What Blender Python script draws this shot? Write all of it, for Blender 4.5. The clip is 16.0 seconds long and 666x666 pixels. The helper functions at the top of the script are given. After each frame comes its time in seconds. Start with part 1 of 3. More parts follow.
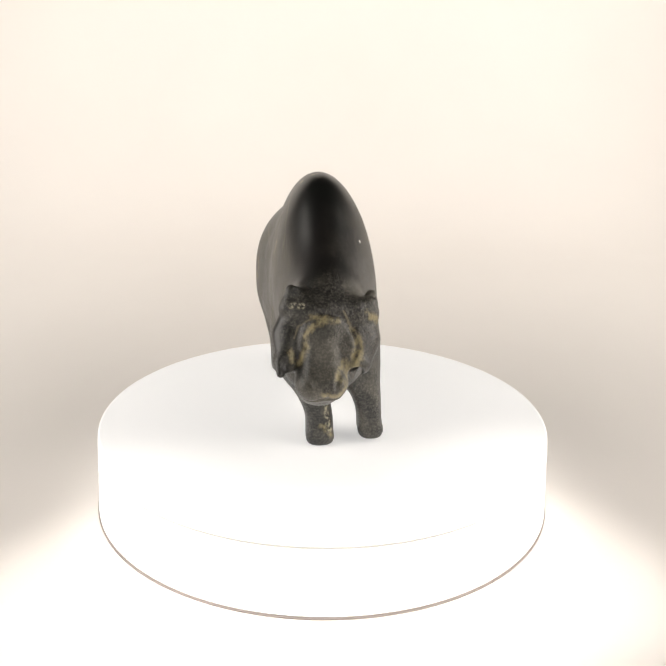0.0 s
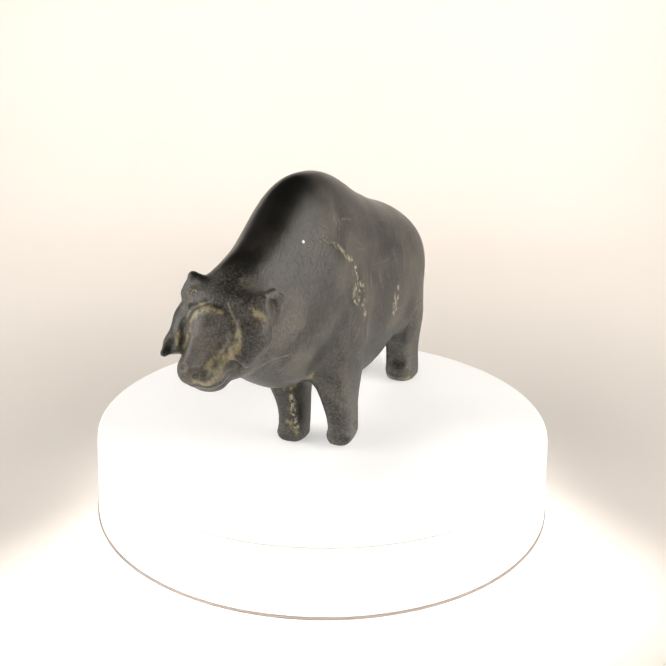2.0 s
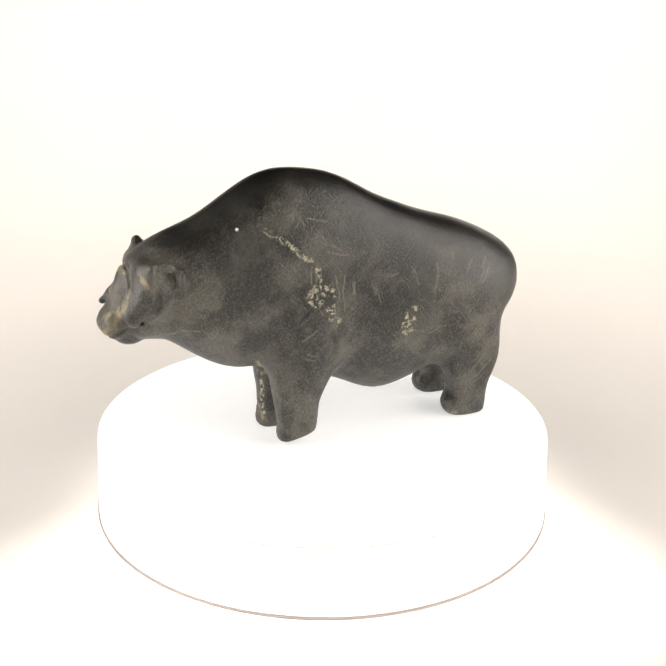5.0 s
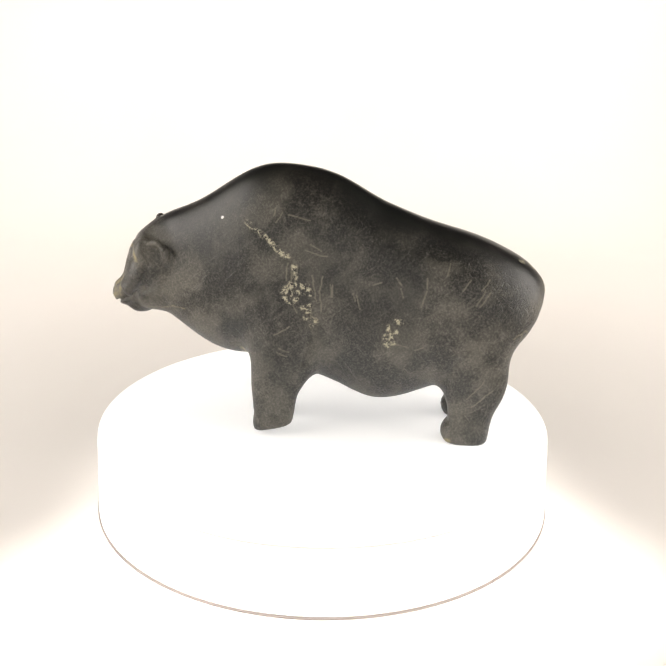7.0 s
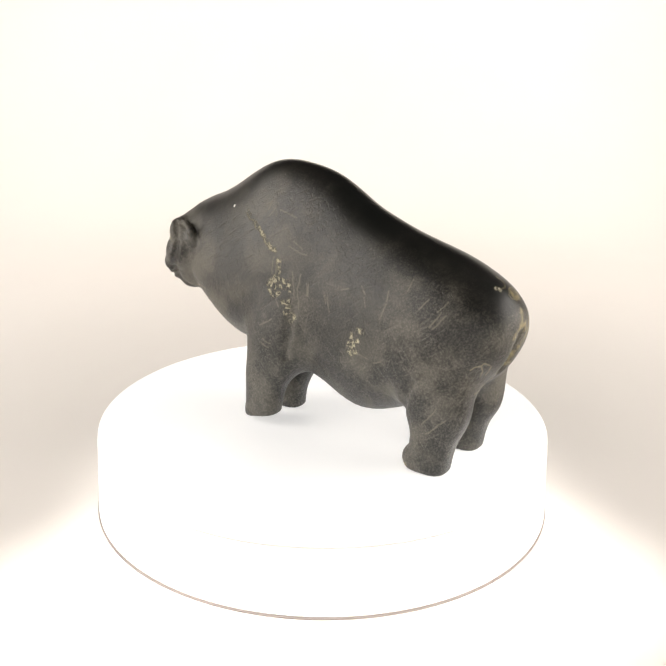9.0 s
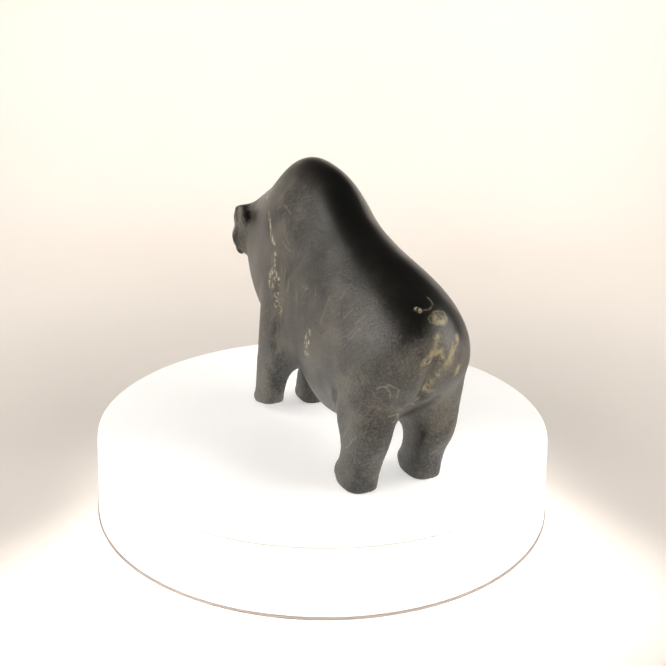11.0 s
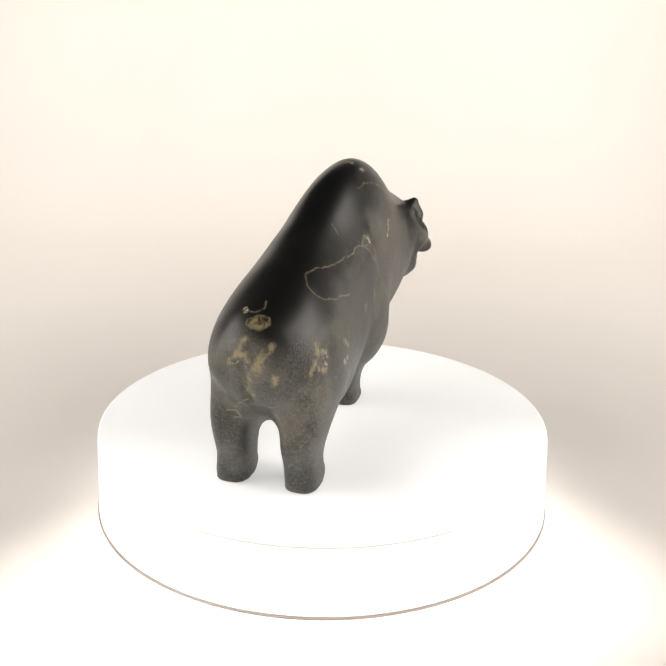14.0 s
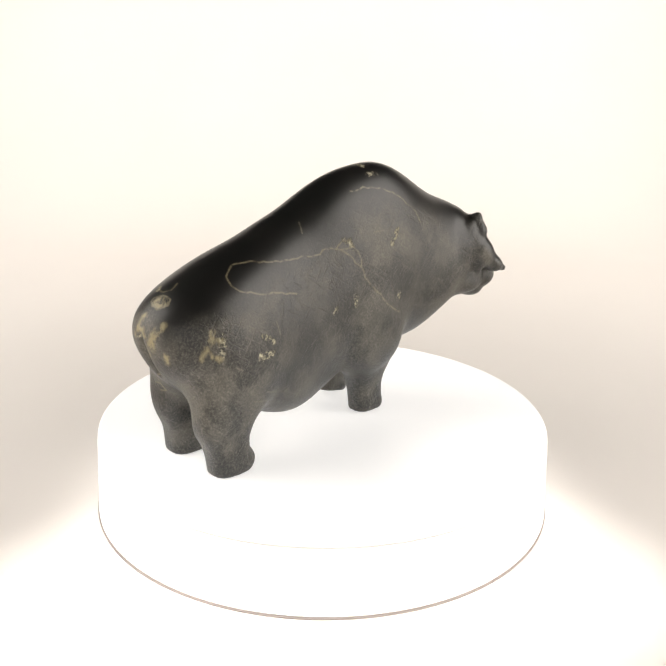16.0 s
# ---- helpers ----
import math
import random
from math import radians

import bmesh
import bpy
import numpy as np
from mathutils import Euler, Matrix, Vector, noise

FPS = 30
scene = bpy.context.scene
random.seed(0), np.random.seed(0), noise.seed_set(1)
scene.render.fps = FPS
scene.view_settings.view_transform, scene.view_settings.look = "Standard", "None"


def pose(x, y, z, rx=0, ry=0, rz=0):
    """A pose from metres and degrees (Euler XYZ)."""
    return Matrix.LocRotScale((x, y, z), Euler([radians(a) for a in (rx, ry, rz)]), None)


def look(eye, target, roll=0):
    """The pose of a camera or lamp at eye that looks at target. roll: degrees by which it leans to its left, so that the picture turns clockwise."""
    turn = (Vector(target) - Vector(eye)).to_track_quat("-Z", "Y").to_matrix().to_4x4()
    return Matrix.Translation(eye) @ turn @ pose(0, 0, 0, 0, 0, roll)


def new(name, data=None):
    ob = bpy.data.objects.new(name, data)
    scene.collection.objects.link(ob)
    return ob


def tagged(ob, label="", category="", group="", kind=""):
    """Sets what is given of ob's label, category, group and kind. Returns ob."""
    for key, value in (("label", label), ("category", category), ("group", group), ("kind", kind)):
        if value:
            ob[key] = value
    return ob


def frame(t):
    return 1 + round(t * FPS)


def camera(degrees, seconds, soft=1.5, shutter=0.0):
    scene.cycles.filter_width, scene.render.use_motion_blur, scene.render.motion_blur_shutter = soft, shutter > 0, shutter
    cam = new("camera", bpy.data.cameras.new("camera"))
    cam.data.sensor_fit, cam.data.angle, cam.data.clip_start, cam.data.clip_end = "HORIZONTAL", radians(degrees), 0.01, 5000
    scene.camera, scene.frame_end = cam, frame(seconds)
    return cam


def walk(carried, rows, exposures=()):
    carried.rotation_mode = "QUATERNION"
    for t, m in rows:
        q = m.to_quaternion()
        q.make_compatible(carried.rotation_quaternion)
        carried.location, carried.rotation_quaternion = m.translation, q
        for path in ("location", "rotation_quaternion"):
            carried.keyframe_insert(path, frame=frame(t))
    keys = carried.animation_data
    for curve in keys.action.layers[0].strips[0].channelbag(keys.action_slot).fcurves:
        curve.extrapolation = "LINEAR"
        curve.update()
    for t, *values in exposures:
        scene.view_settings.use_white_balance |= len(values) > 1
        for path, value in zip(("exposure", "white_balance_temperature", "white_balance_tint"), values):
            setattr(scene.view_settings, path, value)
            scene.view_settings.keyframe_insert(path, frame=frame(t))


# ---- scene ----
# Turntable axis at the origin, floor at z = 0.
DISC_R, DISC_H = 0.100, 0.0368
cam = camera(34.81, 16.0, soft=1.8)
EYE = (0.0, -0.4338, DISC_H + 0.1964)
PITCH, YAW, ROLL = 19.827, 0.509, 0.824
VIEW = pose(*EYE) @ pose(0, 0, 0, 0, 0, -YAW) @ pose(0, 0, 0, 90 - PITCH) @ pose(0, 0, 0, 0, 0, ROLL)
walk(cam, [(0, VIEW), (16, VIEW)],
     [(0, -0.08), (1.5, 0.0), (3.5, 0.14), (7, 0.2), (9, 0.14), (11.5, 0.0), (12.5, -0.08), (14.5, 0.0), (16, 0.1)])

# ---- light: a softbox on either side, an added fill in front, unseen lamps, two on the backdrop and three on the floor, in a dim room ----
world = bpy.data.worlds.new("room_light")
scene.world = world
world.use_nodes = True
world.node_tree.nodes["Background"].inputs[0].default_value = (1.0, 0.9, 0.83, 1)
world.node_tree.nodes["Background"].inputs[1].default_value = 0.025


def softbox(name, eye, target, wide, high, watts, colour=(1, 0.94, 0.87)):
    data = bpy.data.lights.new(name, "AREA")
    data.shape, data.size, data.size_y, data.energy, data.color = "RECTANGLE", wide, high, watts, colour
    ob = new(name, data)
    ob.matrix_world = look(eye, target)
    return ob


def spot(name, eye, target, degrees, watts, blend=0.6, size=0.03, colour=(1, 0.94, 0.87)):
    data = bpy.data.lights.new(name, "SPOT")
    data.spot_size, data.spot_blend, data.energy, data.shadow_soft_size, data.color = radians(degrees), blend, watts, size, colour
    ob = new(name, data)
    ob.matrix_world = look(eye, target)
    return ob


softbox("softbox_left", (-0.58, -0.1, 0.31), (0, 0, 0.1), 0.6, 0.62, 4.6)
softbox("softbox_right", (0.58, -0.1, 0.31), (0, 0, 0.1), 0.6, 0.62, 4.6)
# fill light added behind the camera to brighten the side facing it
softbox("front_fill", (0, -0.95, 0.26), (0, 0, 0.1), 1.0, 0.5, 2.2)
# unseen pair added to brighten the backdrop without reaching the bear
spot("backdrop_spot", (-0.42, 0.25, 0.56), (-0.2, 0.62, 0.16), 112, 6.8, 1.0)
spot("backdrop_spot", (0.42, 0.25, 0.56), (0.2, 0.62, 0.16), 112, 7.2, 1.0)
spot("floor_spot", (0, -0.5, 0.5), (0, -0.19, 0), 21, 20, 0.4, 0.03)
spot("floor_spot", (-0.3, -0.35, 0.35), (-0.080, -0.078, 0), 13, 9, 0.35, 0.02)
spot("floor_spot", (0.3, -0.35, 0.35), (0.082, -0.060, 0), 13, 9, 0.35, 0.02)


# ---- materials ----
def material(name):
    m = bpy.data.materials.new(name)
    m.use_nodes = True
    return m, m.node_tree.nodes, m.node_tree.links, m.node_tree.nodes["Principled BSDF"]


def node(nodes, kind, **sets):
    n = nodes.new(kind)
    for k, v in sets.items():
        n.inputs[k.replace("_", " ")].default_value = v
    return n


def ramp(nodes, stops):
    n = nodes.new("ShaderNodeValToRGB")
    els = n.color_ramp.elements
    while len(els) < len(stops):
        els.new(0.5)
    for e, (at, c) in zip(els, stops):
        e.position, e.color = at, (*c, 1) if len(c) == 3 else c
    return n


def grey(v):
    return (v, v, v)


def white_surface(name, colour, rough, grain, bump, glow=0.0):
    m, nodes, links, bsdf = material(name)
    tex = nodes.new("ShaderNodeTexCoord")
    big = node(nodes, "ShaderNodeTexNoise", Scale=7.0, Detail=3.0)
    fine = node(nodes, "ShaderNodeTexNoise", Scale=grain, Detail=4.0)
    for n in (big, fine):
        links.new(tex.outputs["Object"], n.inputs["Vector"])
    r = ramp(nodes, [(0.3, tuple(c * 0.97 for c in colour)), (0.7, colour)])
    links.new(big.outputs["Fac"], r.inputs[0])
    links.new(r.outputs[0], bsdf.inputs["Base Color"])
    b = node(nodes, "ShaderNodeBump", Strength=bump, Distance=0.0004)
    links.new(fine.outputs["Fac"], b.inputs["Height"])
    links.new(b.outputs[0], bsdf.inputs["Normal"])
    bsdf.inputs["Roughness"].default_value = rough
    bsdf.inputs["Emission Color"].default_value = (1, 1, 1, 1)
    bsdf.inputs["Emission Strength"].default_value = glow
    return m


# the acrylic's glow is added to keep the turntable white; no lamp inside
ACRYLIC = white_surface("acrylic_added_glow", (0.86, 0.86, 0.86), 0.5, 900, 0.05, 0.42)
# grey that stands in for the shade inside the seam
SEAM_SHADE = white_surface("grey_seam_shade", (0.55, 0.54, 0.52), 0.8, 900, 0.1)
# taupe that stands in for the contact shadow under the turntable
CONTACT_SHADE = white_surface("taupe_contact_shade", (0.26, 0.225, 0.21), 0.8, 900, 0.1)
PAPER = white_surface("backdrop_paper", (0.80, 0.765, 0.73), 0.9, 600, 0.12)


def stone():
    """Dark polished stone, finely scuffed on the sides, with ochre veins and chips. Its darker back and paler sides are
    painted light.
    """
    m, nodes, links, bsdf = material("carved_stone")
    tex = nodes.new("ShaderNodeTexCoord")

    def plug(socket, value):
        if isinstance(value, (int, float)):
            socket.default_value = value
        elif isinstance(value, tuple):
            socket.default_value = (*value, 1)
        else:
            links.new(value, socket)

    def calc(op, a, b=0.0, clamp=False):
        n = nodes.new("ShaderNodeMath")
        n.operation, n.use_clamp = op, clamp
        plug(n.inputs[0], a), plug(n.inputs[1], b)
        return n.outputs[0]

    def fade(value, start, end, low=0.0, high=1.0):
        n = nodes.new("ShaderNodeMapRange")
        n.interpolation_type = "SMOOTHSTEP"
        plug(n.inputs["Value"], value)
        for k, v in (("From Min", start), ("From Max", end), ("To Min", low), ("To Max", high)):
            n.inputs[k].default_value = v
        return n.outputs[0]

    def grain(scale, detail=4.0, stretch=(1, 1, 1), turn=(0, 0, 0), rough=0.55):
        n = node(nodes, "ShaderNodeTexNoise", Scale=scale, Detail=detail, Roughness=rough)
        place = nodes.new("ShaderNodeMapping")
        place.vector_type = "TEXTURE"
        place.inputs["Scale"].default_value, place.inputs["Rotation"].default_value = stretch, turn
        links.new(tex.outputs["Object"], place.inputs["Vector"])
        links.new(place.outputs[0], n.inputs["Vector"])
        return n.outputs["Fac"]

    def wear_and_light(name):
        n = nodes.new("ShaderNodeAttribute")
        n.attribute_name = name
        return n.outputs["Fac"]

    def mix(fac, a, b):
        n = nodes.new("ShaderNodeMix")
        n.data_type = "RGBA"
        plug(n.inputs[0], fac), plug(n.inputs[6], a), plug(n.inputs[7], b)
        return n.outputs[2]

    cloud, patch = grain(22, 3), grain(70, 5)
    speck = grain(1200, 4, rough=0.7)
    streak_a = grain(700, 3, (1, 9, 0.8), (0.65, 0.1, 0.15))
    streak_b = grain(800, 3, (1, 8, 0.8), (-0.9, 0.1, 0.1))
    streak_c = grain(950, 3, (1, 12, 0.8), (1.3, 0.0, -0.2))
    # dull scuffs of fine strokes, left out along the back to paint its shade
    lit_flank = fade(calc("ADD", wear_and_light("below_back"), calc("MULTIPLY", cloud, 16.0)), 12.0, 30.0)
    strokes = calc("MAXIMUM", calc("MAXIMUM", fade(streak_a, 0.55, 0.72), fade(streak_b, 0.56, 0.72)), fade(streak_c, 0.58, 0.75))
    scuff_light = calc("ADD", calc("MULTIPLY", fade(patch, 0.42, 0.62), 0.42), calc("MULTIPLY", strokes, 0.26))
    scuff_light = calc("ADD", scuff_light, fade(speck, 0.42, 0.68, 0.0, 0.5))
    scuff_light = calc("MULTIPLY", scuff_light, calc("MULTIPLY", lit_flank, fade(cloud, 0.36, 0.60, 0.42, 1.0)), True)
    colour = mix(scuff_light, mix(fade(cloud, 0.4, 0.65), (0.0045, 0.0050, 0.0045), (0.0075, 0.0068, 0.0065)), STONE_SCUFF_LIGHT)
    # wear along its strokes, broken up by fine grain
    ragged = calc("MULTIPLY", calc("SUBTRACT", grain(900, 4), 0.5), 1.6)
    crumbs = fade(grain(650, 5, rough=0.7), 0.47, 0.58)
    chip = calc("MULTIPLY", fade(calc("ADD", wear_and_light("chips"), ragged), 1.6, 0.5), crumbs)
    stain = calc("MULTIPLY", fade(calc("ADD", wear_and_light("stains"), calc("MULTIPLY", ragged, 1.6)), 1.8, 0.1), fade(grain(420, 5, (0.8, 0.8, 2.2), (0.4, 0.2, 0), 0.65), 0.34, 0.58))
    vein = calc("MULTIPLY", fade(calc("ADD", wear_and_light("veins"), calc("MULTIPLY", ragged, 0.3)), 0.55, 0.15), fade(grain(500, 3), 0.3, 0.55))
    mark = calc("MULTIPLY", fade(calc("ADD", wear_and_light("scratches"), calc("MULTIPLY", ragged, 0.4)), 0.5, 0.1), 0.7)
    nick = fade(wear_and_light("nick"), 0.85, 0.5)
    colour = mix(calc("MULTIPLY", stain, 0.85), colour, (0.29, 0.245, 0.13))
    colour = mix(calc("MULTIPLY", vein, 0.65), colour, (0.22, 0.19, 0.12))
    colour = mix(calc("MULTIPLY", mark, 0.85), colour, (0.17, 0.155, 0.115))
    colour = mix(calc("MULTIPLY", chip, 0.85), colour, (0.52, 0.48, 0.34))
    colour = mix(nick, colour, (0.85, 0.83, 0.8))
    plug(bsdf.inputs["Base Color"], colour)
    rough = calc("ADD", calc("MULTIPLY", scuff_light, 0.22), calc("ADD", STONE_ROUGH, calc("MULTIPLY", patch, 0.1)))
    plug(bsdf.inputs["Roughness"], calc("MINIMUM", calc("ADD", rough, calc("MULTIPLY", chip, 0.3)), 0.9))
    bsdf.inputs["Specular IOR Level"].default_value = 0.55
    relief = calc("ADD", calc("MULTIPLY", strokes, -0.3), calc("ADD", calc("MULTIPLY", speck, 0.35), calc("MULTIPLY", chip, -1.0)))
    relief = calc("ADD", calc("MULTIPLY", relief, lit_flank), calc("MULTIPLY", patch, 0.5))
    b = node(nodes, "ShaderNodeBump", Strength=0.9, Distance=0.0004)
    plug(b.inputs["Height"], relief)
    links.new(b.outputs[0], bsdf.inputs["Normal"])
    return m


STONE_SCUFF_LIGHT, STONE_ROUGH = (0.142, 0.132, 0.107), 0.29
STONE = stone()


# ---- backdrop ----
def mesh_object(name, bm, mat, parent=None, smooth=True):
    me = bpy.data.meshes.new(name)
    bm.to_mesh(me)
    bm.free()
    for f in me.polygons:
        f.use_smooth = smooth
    me.materials.append(mat)
    ob = new(name, me)
    ob.parent = parent
    return ob


def build_backdrop():
    """A paper sweep: floor, a curve and an upright back, 2 mm thick."""
    half, back, bend, high, front = 0.9, 0.62, 0.22, 0.36, -1.2
    line = [(front, 0.0), (-0.3, 0.0), (0.1, 0.0), (back - bend, 0.0)]
    for i in range(1, 17):
        a = math.pi / 2 * i / 16
        line.append((back - bend + bend * math.sin(a), bend - bend * math.cos(a)))
    line += [(back, 0.3), (back, high)]
    bm = bmesh.new()
    rows = [[bm.verts.new((x, y, z)) for y, z in line] for x in (-half, half)]
    for i in range(len(line) - 1):
        bm.faces.new((rows[0][i], rows[1][i], rows[1][i + 1], rows[0][i + 1]))
    bmesh.ops.recalc_face_normals(bm, faces=bm.faces)
    ob = mesh_object("backdrop", bm, PAPER)
    mod = ob.modifiers.new("thickness", "SOLIDIFY")
    mod.thickness, mod.offset = 0.002, 0
    ob.location.z = -0.001
    return tagged(ob, "seamless cream white paper sweep behind the turntable", "backdrop", kind="structure")


build_backdrop()


# ---- turntable ----
def lathe(outline, segments=160):
    bm = bmesh.new()
    rings = []
    for r, z in outline:
        rings.append([bm.verts.new((r * math.cos(2 * math.pi * k / segments), r * math.sin(2 * math.pi * k / segments), z)) for k in range(segments)])
    for a, b in zip(rings, rings[1:]):
        for k in range(segments):
            bm.faces.new((a[k], a[(k + 1) % segments], b[(k + 1) % segments], b[k]))
    bm.faces.new(reversed(rings[0]))
    bm.faces.new(rings[-1])
    return bm


SEAM = 0.00735


def girth(z):
    """The radius of the drum at a height, tapered slightly to fit the camera's view."""
    return DISC_R - 0.0014 * z / DISC_H


def rounded(low, high, e=0.0007):
    """The outline of a flat drum with softened edges, from its lower to its upper face."""
    line = [(0.05, low)]
    for i in range(5):
        a = math.pi / 2 * i / 4
        line.append((girth(low) - e + e * math.sin(a), low + e - e * math.cos(a)))
    for i in range(5):
        a = math.pi / 2 * i / 4
        line.append((girth(high) - e + e * math.cos(a), high - e + e * math.sin(a)))
    return line + [(0.05, high)]


def build_turntable():
    top = new("turntable")
    tagged(top, "round white acrylic display turntable with an added glow, slowly turning", "turntable")
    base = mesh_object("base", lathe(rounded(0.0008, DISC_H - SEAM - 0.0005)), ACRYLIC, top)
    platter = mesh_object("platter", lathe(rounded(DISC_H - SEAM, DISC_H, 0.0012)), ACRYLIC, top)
    # ring set in the seam to draw its shade as a grey line
    mesh_object("seam_shade_ring", lathe([(girth(DISC_H - SEAM) - 0.0004, DISC_H - SEAM - 0.001), (girth(DISC_H - SEAM) - 0.0004, DISC_H - SEAM + 0.0005)]), SEAM_SHADE, top)
    # thin ring that draws the base's contact shadow on the floor
    mesh_object("contact_shade_ring", lathe([(DISC_R + 0.0004, 0.0), (DISC_R + 0.0004, 0.0008)]), CONTACT_SHADE, top)
    return top, platter


turntable, platter = build_turntable()


# ---- stone bear ----
# Shape in millimetres: x to the bear's left, the head towards -y, feet at z = 0.
def spline(ys, vs, at):
    """Smooth interpolation with no overshoot."""
    ys, vs = np.array(ys, float), np.array(vs, float)
    h, d = np.diff(ys), np.diff(vs) / np.diff(ys)
    m = np.concatenate(([d[0]], np.where(d[1:] * d[:-1] > 0, 2 * d[1:] * d[:-1] / (d[1:] + d[:-1] + 1e-12), 0), [d[-1]]))
    i = np.clip(np.searchsorted(ys, at) - 1, 0, len(ys) - 2)
    s = np.clip((at - ys[i]) / h[i], 0, 1)
    return ((1 + 2 * s) * (1 - s) ** 2 * vs[i] + s * (1 - s) ** 2 * h[i] * m[i]
            + s * s * (3 - 2 * s) * vs[i + 1] + s * s * (s - 1) * h[i] * m[i + 1])


# along the body: y, back, belly, half width, midline, lean of the upper half
TRUNK = [(-83, 76, 54, 8, -8, 0), (-72, 88, 46.5, 13.5, -7.3, 0), (-64.7, 91.2, 42.0, 16, -6, 0), (-55.8, 94.9, 36.0, 17.3, -4.6, -0.02),
         (-47, 100.3, 31.4, 18.5, -3.7, -0.03), (-38, 106.4, 29.6, 19.6, -2.9, -0.04), (-29, 111.1, 30, 20.7, -2.4, -0.04),
         (-20.5, 112.9, 28, 21.1, -2.1, -0.04), (-12, 112.5, 25.5, 21.3, -1.9, -0.04), (-3, 111.3, 22, 21.4, -1.6, -0.04)]
TRUNK += [(5.7, 108.7, 18.7, 21.3, -1.6, -0.03), (14.6, 104.2, 14.2, 21.8, -1.2, -0.02), (23.5, 99.2, 11.6, 22.5, -1, -0.01), (32.5, 95.7, 13, 23.3, -1.1, 0),
          (41.6, 92.1, 16.6, 24, -1.3, 0), (50.6, 89.3, 20.5, 24.7, -1.7, 0), (59.7, 86.8, 24, 25, -2, 0), (68.9, 83.4, 29, 24.3, -2.2, 0),
          (78, 79.1, 35.5, 21.5, -2, 0)]
TRUNK += [(84, 75.6, 41, 17.8, -1.5, 0), (89, 71.2, 49, 12.5, -0.9, 0), (92, 67, 57, 5.5, -0.6, 0), (93, 63.5, 60, 1.5, -0.6, 0)]

# up each leg: z, middle x, middle y, half width, half length
FRONT_LEFT = [(-4, 17.8, -20, 5.0, 7.4), (4, 17.8, -20, 5.4, 8.2), (10, 17.5, -19.4, 5.2, 8.8), (16, 16.5, -19.3, 5.8, 9.4), (23, 15, -18, 7, 11.5), (38, 11, -14.5, 9, 14), (58, 6, -12, 3, 6)]
FRONT_RIGHT = [(-4, -3.9, -22, 5.6, 7.2), (4, -3.9, -22, 5.9, 7.8), (10, -4, -21.2, 5.8, 8.2), (16, -5.2, -19.8, 6.2, 9.2), (23, -7.5, -18, 7.5, 11.5), (38, -12, -14.5, 9, 14), (58, -8, -12, 3, 6)]
HIND_LEFT = [(-4, 15.4, 63, 6.5, 7.4), (4, 15.3, 62.5, 7.0, 9.8), (12, 14.2, 64.2, 6.9, 9.4), (19, 13.8, 65.2, 7.2, 11.9), (27, 13.5, 64.5, 8.4, 14.6), (40, 11.5, 63, 10, 16), (58, 6, 62, 3, 6)]
HIND_RIGHT = [(-4, -12.9, 63, 6.5, 7.4), (4, -13.1, 62.4, 6.8, 9.8), (12, -13.3, 64.6, 6.8, 9.4), (19, -13.8, 65.8, 7.4, 12.2), (27, -14.5, 64.5, 8.6, 14.6), (40, -14.5, 63, 10, 16), (58, -10, 62, 3, 6)]


# carved lines: radius, softness, course
FACE_LINES = [(1.2, 1.4, [(12.5, -74.5, 70), (12.5, -75, 65), (11, -77, 60), (8, -80, 56), (3, -84, 53)]),
              (0.6, 1.3, [(1, -86, 52), (-3, -91, 50), (-10, -93, 48.8), (-16, -90, 49.5)]),
              (0.5, 1.6, [(-18, -87, 60), (-19, -84, 67), (-17, -83, 74), (-10, -86, 79), (-3, -84, 77), (1, -83, 71), (2.5, -85, 65), (0, -89, 60)]),
              (0.3, 1.0, [(-7.5, -96, 56), (-8, -95.5, 52.5), (-8.3, -93, 49.5)]),
              (0.5, 1.5, [(0, -90, 61), (-4, -93, 58), (-5, -95, 54)])]
CREASES = [(0.6, 3.5, [(21, -1.5, 56), (21, -4, 45), (21, -5.5, 34)]),
           (0.5, 3.5, [(23, 58, 38), (21, 53, 28), (17, 51, 22)])]


